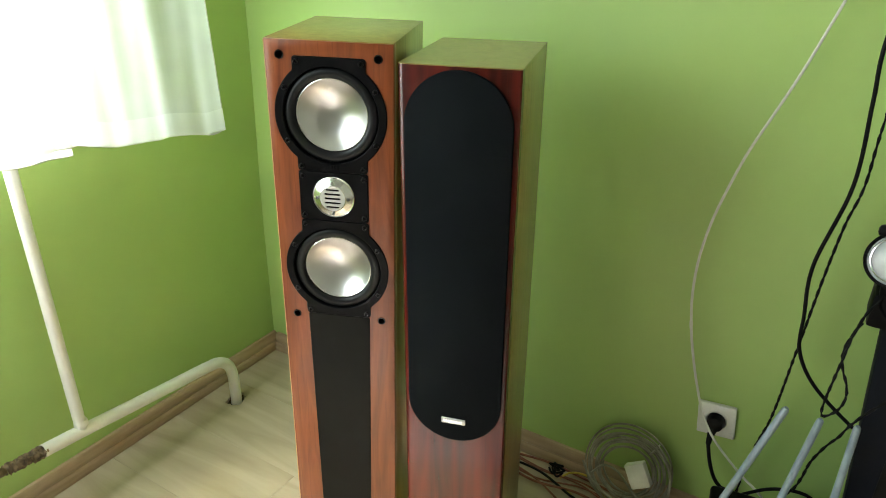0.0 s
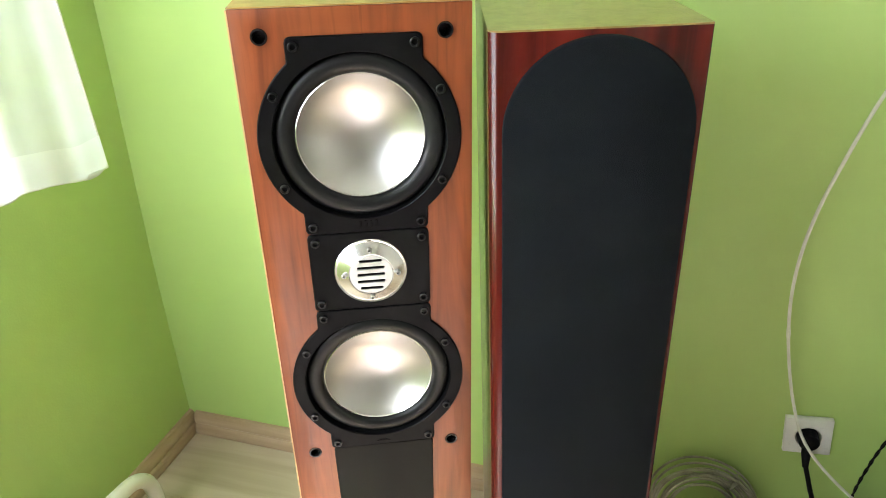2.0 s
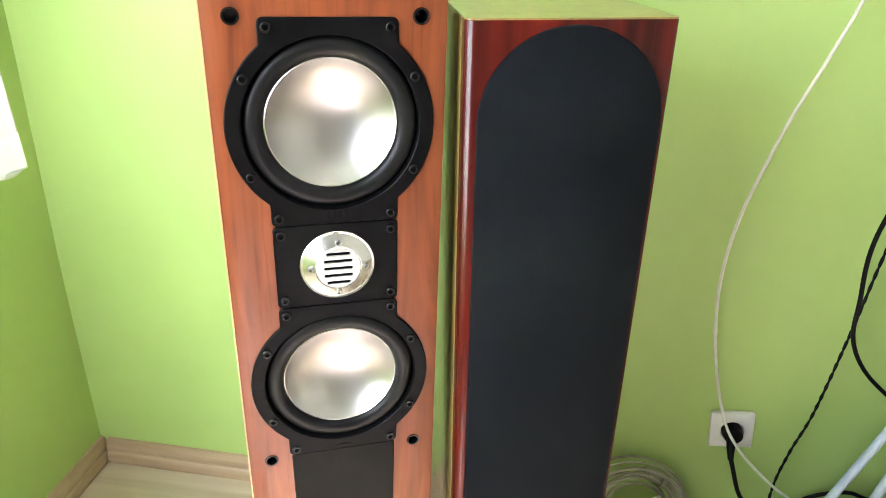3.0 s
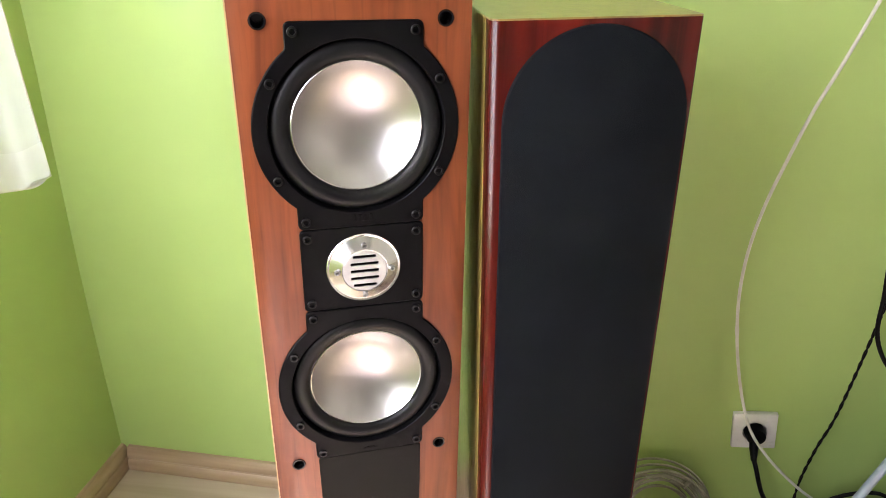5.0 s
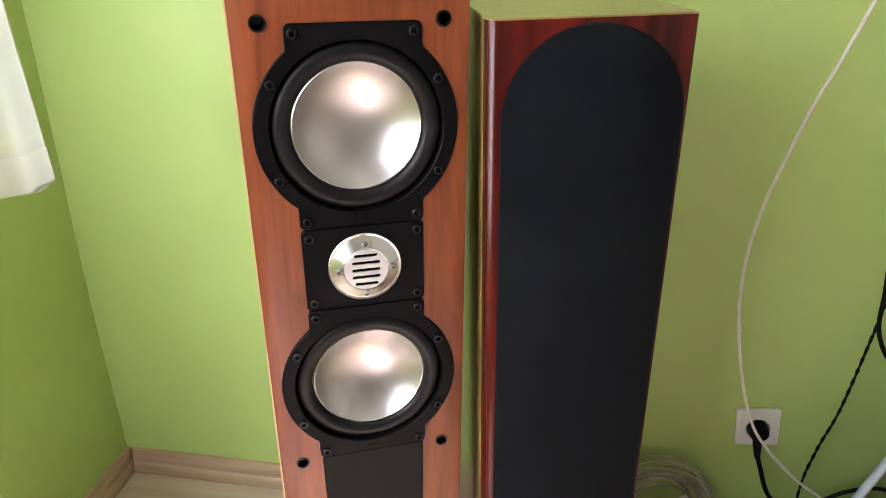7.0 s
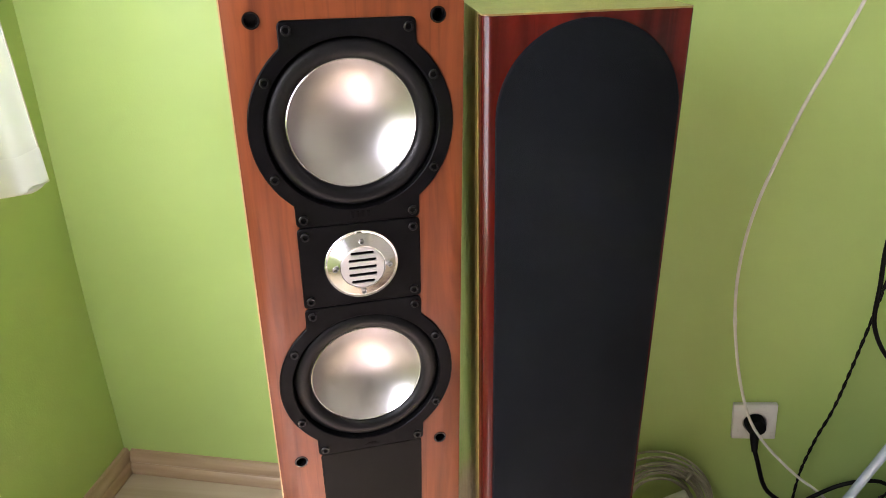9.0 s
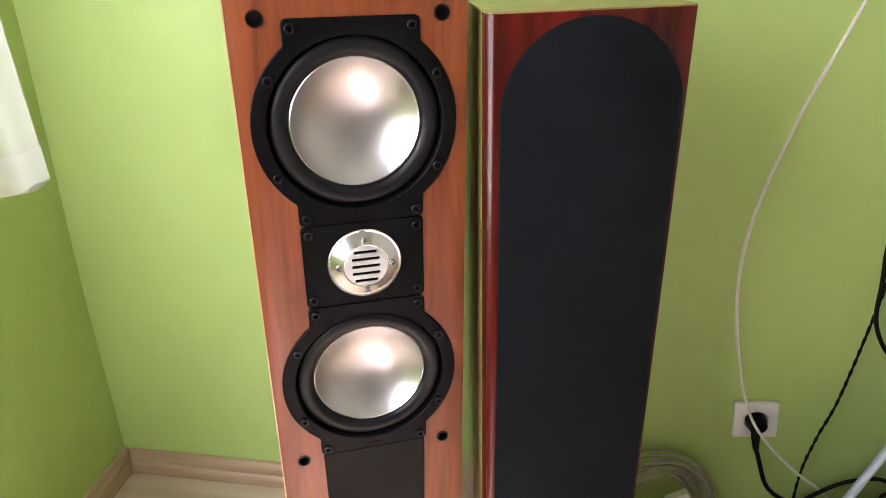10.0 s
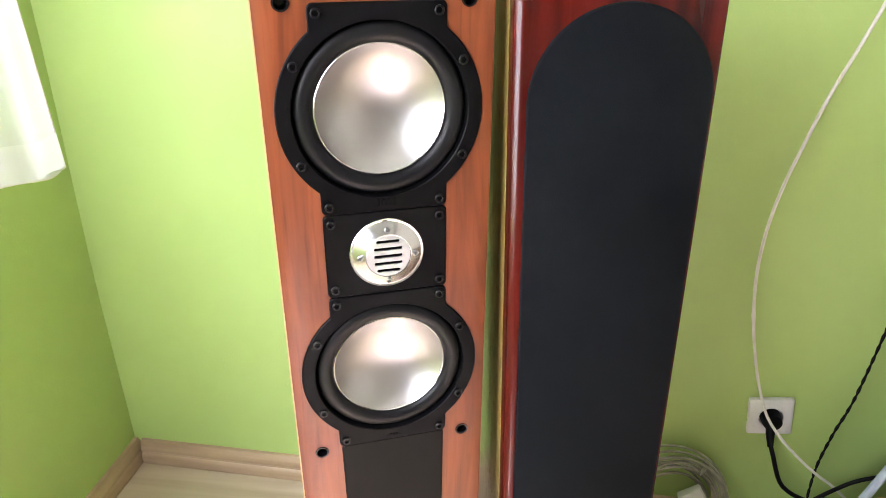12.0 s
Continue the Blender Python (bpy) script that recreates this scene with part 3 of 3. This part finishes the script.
cu = tagged(empty("curtain", pose(0, 0, 0)), "sheer white voile curtain hanging in folds before the window", "curtain")
curtain_panel(cu, 0.62, 1.026, lambda y: 0.808 + 0.022 * (1.026 - y) / 0.33 + 0.026 * min(1.0, max(0.0, (0.83 - y) / 0.13)) ** 2 - 0.003 * math.exp(-((y - 0.985) / 0.02) ** 2) + 0.003 * math.sin(y * 17), -1.085, 0.4, "sheer panel with fine folds")
curtain_panel(cu, -0.95, 0.690, lambda y: 0.844 + 0.006 * math.sin(y * 15), -1.075, 2.1, "sheer panel overlapping the next")
curl = spline([(-1.0845, 0.962, 0.8120), (-1.0830, 0.985, 0.8065), (-1.0825, 1.008, 0.8055), (-1.0835, 1.0245, 0.8075)], 0.003)
part("hem_curl", tube(curl, [0.0012 + 0.0034 * math.sin(math.pi * min(1.0, 1.15 * i / len(curl))) for i in range(len(curl))], 12), double_voile, cu, "curled corner of the hem")
part("rod", tube([Vector((-1.08, -1.35, 2.36)), Vector((-1.08, 1.10, 2.36))], 0.012, 12), frame_white, cu)
for y in (-1.2, 1.0):
    part("bracket", box(XL, -1.07, y - 0.01, y + 0.01, 2.35, 2.37), frame_white, cu)

# ---- wall socket and plug ----
so = tagged(empty("wall_socket", pose(-0.0730, YB, 0.2795, 0, -6, 0)), "white square wall socket set slightly askew, plug in it", "socket")
bm = box(-0.0372, 0.0372, -0.010, 0.0, -0.0378, 0.0378, 0.0022, 2)
plate_ob = part("cover_plate", bm, socket_plastic, so)
cut(plate_ob, [bore(0.0205, -0.05, -0.003, 0, 0, 40)])
part("socket_well", lathe([(0.0210, -0.0115), (0.0205, -0.0122), (0.0198, -0.0112), (0.0194, -0.003), (0, -0.003)], 40), socket_plastic, so)
pl = tagged(empty("power_plug", pose(-0.0730, YB, 0.2785)), "black plug with its cord pushed into the socket", "plug")
part("plug_body", lathe([(0.0172, -0.004), (0.0172, -0.018), (0.0158, -0.026), (0.010, -0.0295), (0, -0.0300)], 32), cord_black, pl)
bm = tube([Vector(p) for p in ((0, -0.020, -0.006), (-0.002, -0.031, -0.020), (-0.002, -0.045, -0.037))], [0.0095, 0.0075, 0.0048], 14)
part("strain_relief", bm, cord_black, pl)
bm = tube(spline([(-0.002, -0.044, -0.034), (0.004, -0.053, -0.052), (0.013, -0.056, -0.079), (0.024, -0.056, -0.104), (0.040, -0.056, -0.122), (0.070, -0.056, -0.138), (0.12, -0.056, -0.146), (0.20, -0.05, -0.16)]), 0.0040)
part("cord", bm, cord_black, pl)

# ---- cables on the wall ----


def cable(name, pts, r, material, label, category="cable", twist=0.0, group=""):
    path = spline(pts, 0.010)
    bm = twisted(path, r, twist) if twist else tube(path, r)
    return tagged(part(name, bm, material), label, category, group)


cord = cable("white_cord", [(0.10, 1.338, 1.55), (0.024, 1.338, 1.28), (-0.027, 1.332, 1.12), (-0.063, 1.320, 1.005), (-0.0905, 1.310, 0.93), (-0.117, 1.304, 0.86), (-0.137, 1.300, 0.79), (-0.153, 1.300, 0.72),
                            (-0.1615, 1.300, 0.65), (-0.1615, 1.300, 0.58), (-0.153, 1.300, 0.51), (-0.138, 1.302, 0.44), (-0.118, 1.303, 0.37), (-0.095, 1.298, 0.312), (-0.066, 1.287, 0.274), (-0.026, 1.288, 0.232), (0.008, 1.289, 0.202), (0.040, 1.289, 0.178), (0.11, 1.285, 0.11), (0.20, 1.27, 0.012)], 0.0025, cord_white, "thin white cord looping down the green wall")
part("joint", tube([Vector((-0.1512, 1.300, 0.499)), Vector((-0.1525, 1.300, 0.507)), Vector((-0.1538, 1.300, 0.515))], [0.0028, 0.0034, 0.0028], 14), cord_white, cord, "small joint in the cord")
cable("black_power_cord", [(0.10, 1.30, 1.60), (0.05, 1.29, 1.25), (0.036, 1.27, 1.064), (0.041, 1.27, 0.975), (0.047, 1.27, 0.842), (0.023, 1.27, 0.697), (0.030, 1.27, 0.60), (0.038, 1.268, 0.533), (0.074, 1.265, 0.475), (0.145, 1.262, 0.419), (0.19, 1.255, 0.40)],
      0.0033, cord_black, "thick black cord hanging before the green wall")
cable("twisted_wire", [(0.09, 1.31, 1.60), (0.075, 1.29, 1.2), (0.063, 1.27, 0.952), (0.062, 1.27, 0.845), (0.051, 1.27, 0.776), (0.042, 1.272, 0.67), (0.034, 1.275, 0.533), (0.024, 1.285, 0.375), (0.010, 1.29, 0.29), (0.0, 1.29, 0.20), (0.0, 1.27, 0.10), (0.03, 1.24, 0.01)],
      0.0015, cord_black, "pair of thin black wires twisted together", twist=0.042)

cable("twisted_wire", [(0.124, 1.172, 0.715), (0.109, 1.165, 0.682), (0.099, 1.140, 0.651), (0.095, 1.125, 0.618), (0.091, 1.120, 0.578), (0.088, 1.115, 0.542), (0.089, 1.112, 0.520), (0.098, 1.112, 0.523), (0.109, 1.115, 0.537), (0.114, 1.120, 0.555), (0.110, 1.125, 0.577), (0.097, 1.130, 0.605), (0.094, 1.142, 0.632), (0.108, 1.168, 0.665)],
      0.0014, cord_black, "thin black twisted wire hanging in a loop over an antenna", twist=0.038)
cable("twisted_wire", [(0.205, 1.178, 0.575), (0.165, 1.172, 0.530), (0.135, 1.162, 0.485), (0.126, 1.160, 0.460), (0.1125, 1.160, 0.434), (0.098, 1.160, 0.393), (0.093, 1.162, 0.356), (0.087, 1.168, 0.322), (0.075, 1.178, 0.285), (0.090, 1.205, 0.245), (0.12, 1.215, 0.12), (0.16, 1.21, 0.008)],
      0.0015, cord_black, "thin black twisted wire running down to the floor", twist=0.042)

# ---- coil of network cable leaning on the wall ----
random.seed(7)
co = tagged(empty("cable_coil", pose(-0.220, 1.296, 0.106, -14, 0, 0)), "coil of grey network cable leaning against the wall", "cable coil")
for k in range(12):
    r = 0.056 + 0.0039 * k
    ox, oz, sq, ph = random.uniform(-0.010, 0.010), random.uniform(-0.004, 0.004), random.uniform(0.96, 1.05), random.uniform(0, 6.28)
    pts = []
    for i in range(73):
        a = 2 * math.pi * i / 72
        pts.append(Vector((ox + r * math.cos(a) * (1.0 + 0.03 * math.sin(2 * a + ph)), 0.007 * math.sin(a + ph) + (k % 3 - 1) * 0.007, oz + r * sq * math.sin(a))))
    part("loop", tube(pts, 0.0023, 8), cord_grey, co)
bm = box(-0.0016, 0.0016, -0.014, 0.014, -0.012, 0.012, 0.0015, 2)
part("tie", bm, cord_grey, co, "grey tie round the strands", m=pose(0.044, 0.0, 0.069, 0, 32, 0))
part("loose_end", tube(spline([(-0.10, -0.016, -0.01), (-0.07, -0.03, -0.04), (-0.01, -0.036, -0.065), (0.05, -0.04, -0.085), (0.10, -0.05, -0.104)]), 0.0027, 8), cord_grey, co)
part("loose_end", tube(spline([(-0.075, -0.018, -0.03), (-0.05, -0.028, 0.005), (-0.015, -0.034, 0.004), (0.02, -0.036, -0.025), (0.05, -0.036, -0.05), (0.095, -0.045, -0.085)]), 0.0027, 8), cord_grey, co)
ad = tagged(part("cable_adapter", box(-0.022, 0.022, -0.011, 0.011, -0.027, 0.027, 0.003, 2), cord_white), "small off-white plastic adapter lying in the cable coil", "adapter")
ad.matrix_basis = pose(-0.192, 1.264, 0.132, -18, -30, 8)

# ---- loose wires on the floor behind the loudspeakers ----
random.seed(21)
for k in range(7):
    pts, y0 = [], 1.255 + 0.011 * k
    for i in range(8):
        x = -0.62 + 0.10 * i
        pts.append((x, min(1.324, y0 + random.uniform(-0.018, 0.018) - 0.012 * i * (k % 2)), 0.004 + random.uniform(0.0, 0.012)))
    cable("loose_wire", pts, 0.0022 if k % 3 else 0.0030, cord_red if k % 4 < 3 else cord_black, "thin reddish wire lying on the floor by the skirting" if k % 4 < 3 else "thin black wire lying on the floor", "wire", group="wires on the floor")
cable("loose_wire", [(-0.372, 1.290, 0.010), (-0.355, 1.300, 0.026), (-0.325, 1.305, 0.034), (-0.30, 1.305, 0.030), (-0.26, 1.29, 0.012), (-0.20, 1.262, 0.006)], 0.0026, cord_yellow, "short yellow wire end on the floor", "wire", group="wires on the floor")
cable("loose_wire", [(-0.345, 1.262, 0.006), (-0.332, 1.256, 0.008), (-0.322, 1.247, 0.005)], 0.0026, cord_yellow, "short yellow wire end on the floor", "wire", group="wires on the floor")
random.seed(5)
pts = [(-0.388 + random.uniform(-0.018, 0.018), 1.300 + random.uniform(-0.014, 0.014), 0.010 + random.uniform(0.0, 0.024)) for _ in range(16)]
cable("wire_knot", pts, 0.0026, cord_black, "small tangle of black wire on the floor", "wire")

# ---- low box with the router ----
lb = tagged(empty("low_cabinet", pose(0.10, 1.12, 0)), "low black box under the router", "cabinet")
part("body", box(-0.13, 0.17, -0.08, 0.07, 0.0, 0.250, 0.003, 2), navy_black, lb)
ro = tagged(empty("wifi_router", pose(0.082, 1.125, 0.2505, 0, 0, 8)), "black router with three pale grey antennas", "router")
part("housing", box(-0.118, 0.118, -0.055, 0.055, 0.0, 0.020, 0.008, 4), black_plastic, ro)
inv = pose(0.082, 1.125, 0.2505, 0, 0, 8).inverted()
for tip, foot in (((0.041, 1.103, 0.519), (-0.018, 1.126, 0.270)), ((0.092, 1.132, 0.499), (0.067, 1.147, 0.272)), ((0.145, 1.160, 0.489), (0.148, 1.166, 0.272))):
    a, b = inv @ Vector(foot), inv @ Vector(tip)
    d = (b - a)
    path = [a, a + d * 0.03, a + d * 0.06, a + d * 0.95, a + d * 0.985, b]
    an = part("antenna", tube(path, [0.0055, 0.0062, 0.0062, 0.0060, 0.0054, 0.0035], 16), antenna_grey, ro, "pale grey plastic antenna")
cable("black_router_cord", [(-0.02, 1.262, 0.004), (-0.030, 1.262, 0.10), (-0.018, 1.260, 0.155), (0.001, 1.260, 0.178), (0.023, 1.260, 0.200), (0.049, 1.260, 0.222), (0.072, 1.260, 0.234), (0.095, 1.260, 0.241), (0.125, 1.262, 0.236), (0.16, 1.262, 0.20), (0.20, 1.262, 0.006)], 0.0034, cord_black, "black cord arching up behind the router")
cable("yellow_patch_cable", [(0.045, 1.172, 0.258), (0.055, 1.195, 0.250), (0.085, 1.210, 0.236), (0.13, 1.20, 0.20), (0.15, 1.215, 0.10), (0.17, 1.20, 0.006)], 0.003, cord_yellow, "short yellow cable behind the router")

# ---- dark panel and small round lamp at its corner ----
dp = tagged(empty("standing_panel", pose(0, 0, 0)), "blue-black lacquered upright panel with a grey trim strip", "panel")
bm = loops([[(0.190, y, 0.0), (0.62, y, 0.0), (0.62, y, 0.70), (0.132, y, 0.70)] for y in (1.190, 1.240)], None, True, True)
bmesh.ops.bevel(bm, geom=list(bm.edges), offset=0.004, segments=2, profile=0.5, affect="EDGES")
part("board", bm, navy_black, dp)
part("trim_strip", box(0.200, 0.222, 1.1835, 1.1895, 0.02, 0.46, 0.002, 1), slate, dp, "dull grey-brown strip")
lm = tagged(empty("clip_lamp", look((0.126, 1.185, 0.768), (0.03, 0.06, 1.20)) @ pose(0, 0, 0, 90) @ pose(0, 0, 0, 0, 180)), "small round white lamp in a black housing clipped to the panel", "lamp")
part("housing", lathe([(0.0, 0.034), (0.020, 0.032), (0.036, 0.018), (0.0425, 0.0), (0.0425, -0.006), (0.0395, -0.008), (0.0375, -0.003)], 48), black_plastic, lm)
part("diffuser", lathe([(0.0380, -0.003), (0.0355, -0.0065), (0.0335, -0.0045), (0.028, -0.0085), (0.016, -0.0125), (0.0, -0.0140)], 48), lamp_white, lm, "white domed diffuser")
bm = box(-0.034, 0.034, -0.012, 0.022, 0.030, 0.048, 0.006, 2)
part("hood", bm, black_plastic, lm)
part("reflector_ring", lathe([(0.0345, -0.0062), (0.0338, -0.0082), (0.0322, -0.0086), (0.0315, -0.0070)], 48), rim_metal, lm, "bright ring in the lamp")
part("stem", tube(spline([(0.0, 0.012, -0.038), (0.004, 0.022, -0.065), (0.020, 0.030, -0.085)]), 0.010, 12), black_plastic, lm)
cl = part("clip", box(0.112, 0.160, 1.178, 1.252, 0.655, 0.712, 0.006, 2), black_plastic, lm)
cl.matrix_parent_inverse = lm.matrix_world.inverted()

# ---- floor of laminate boards ----
fl = tagged(part("floor", box(XL, XR, YF, YB, -0.10, -0.012), splinter, smooth=False), "pale oak laminate floor laid in long boards", "floor", kind="structure")
BW, BL, GAP = 0.193, 1.290, 0.0003
random.seed(11)


def board_mesh(length, width):
    return finish("plank", box(0, length - GAP, 0, width - GAP, -0.008, 0.0, 0.0007, 1), laminate, smooth=False)


full = board_mesh(BL, BW)
row, y = 0, YB
while y - BW > YF - 0.01:
    y -= BW
    x = XL - [0.55, 0.12, 0.86, 0.34][row % 4]
    while x < XR:
        a, b = max(x, XL), min(x + BL, XR)
        if b - a > 0.02:
            me = full if b - a > BL - 1e-4 else board_mesh(b - a, BW)
            pk = shared("plank", me, fl, pose(a, y, 0))
            if a < PX < b and y < 1.098 < y + BW:
                hole = lathe([(0, -0.02), (1, -0.02), (1, 0.02), (0, 0.02)], 26)
                jag = [random.uniform(0.019, 0.030) for _ in range(26)]
                for v in hole.verts:
                    r = math.hypot(v.co.x, v.co.z)
                    if r > 0.5:
                        k = jag[round(math.atan2(v.co.z, v.co.x) / (2 * math.pi) * 26) % 26]
                        v.co.x, v.co.z = v.co.x * k, v.co.z * k * 1.15
                bmesh.ops.transform(hole, matrix=Matrix.Translation((PX, 1.098, 0)) @ pose(0, 0, 0, 90), verts=hole.verts)
                cut(pk, [hole])
                pk.data.materials.clear()
                pk.data.materials.append(laminate)
        x += BL
    row += 1
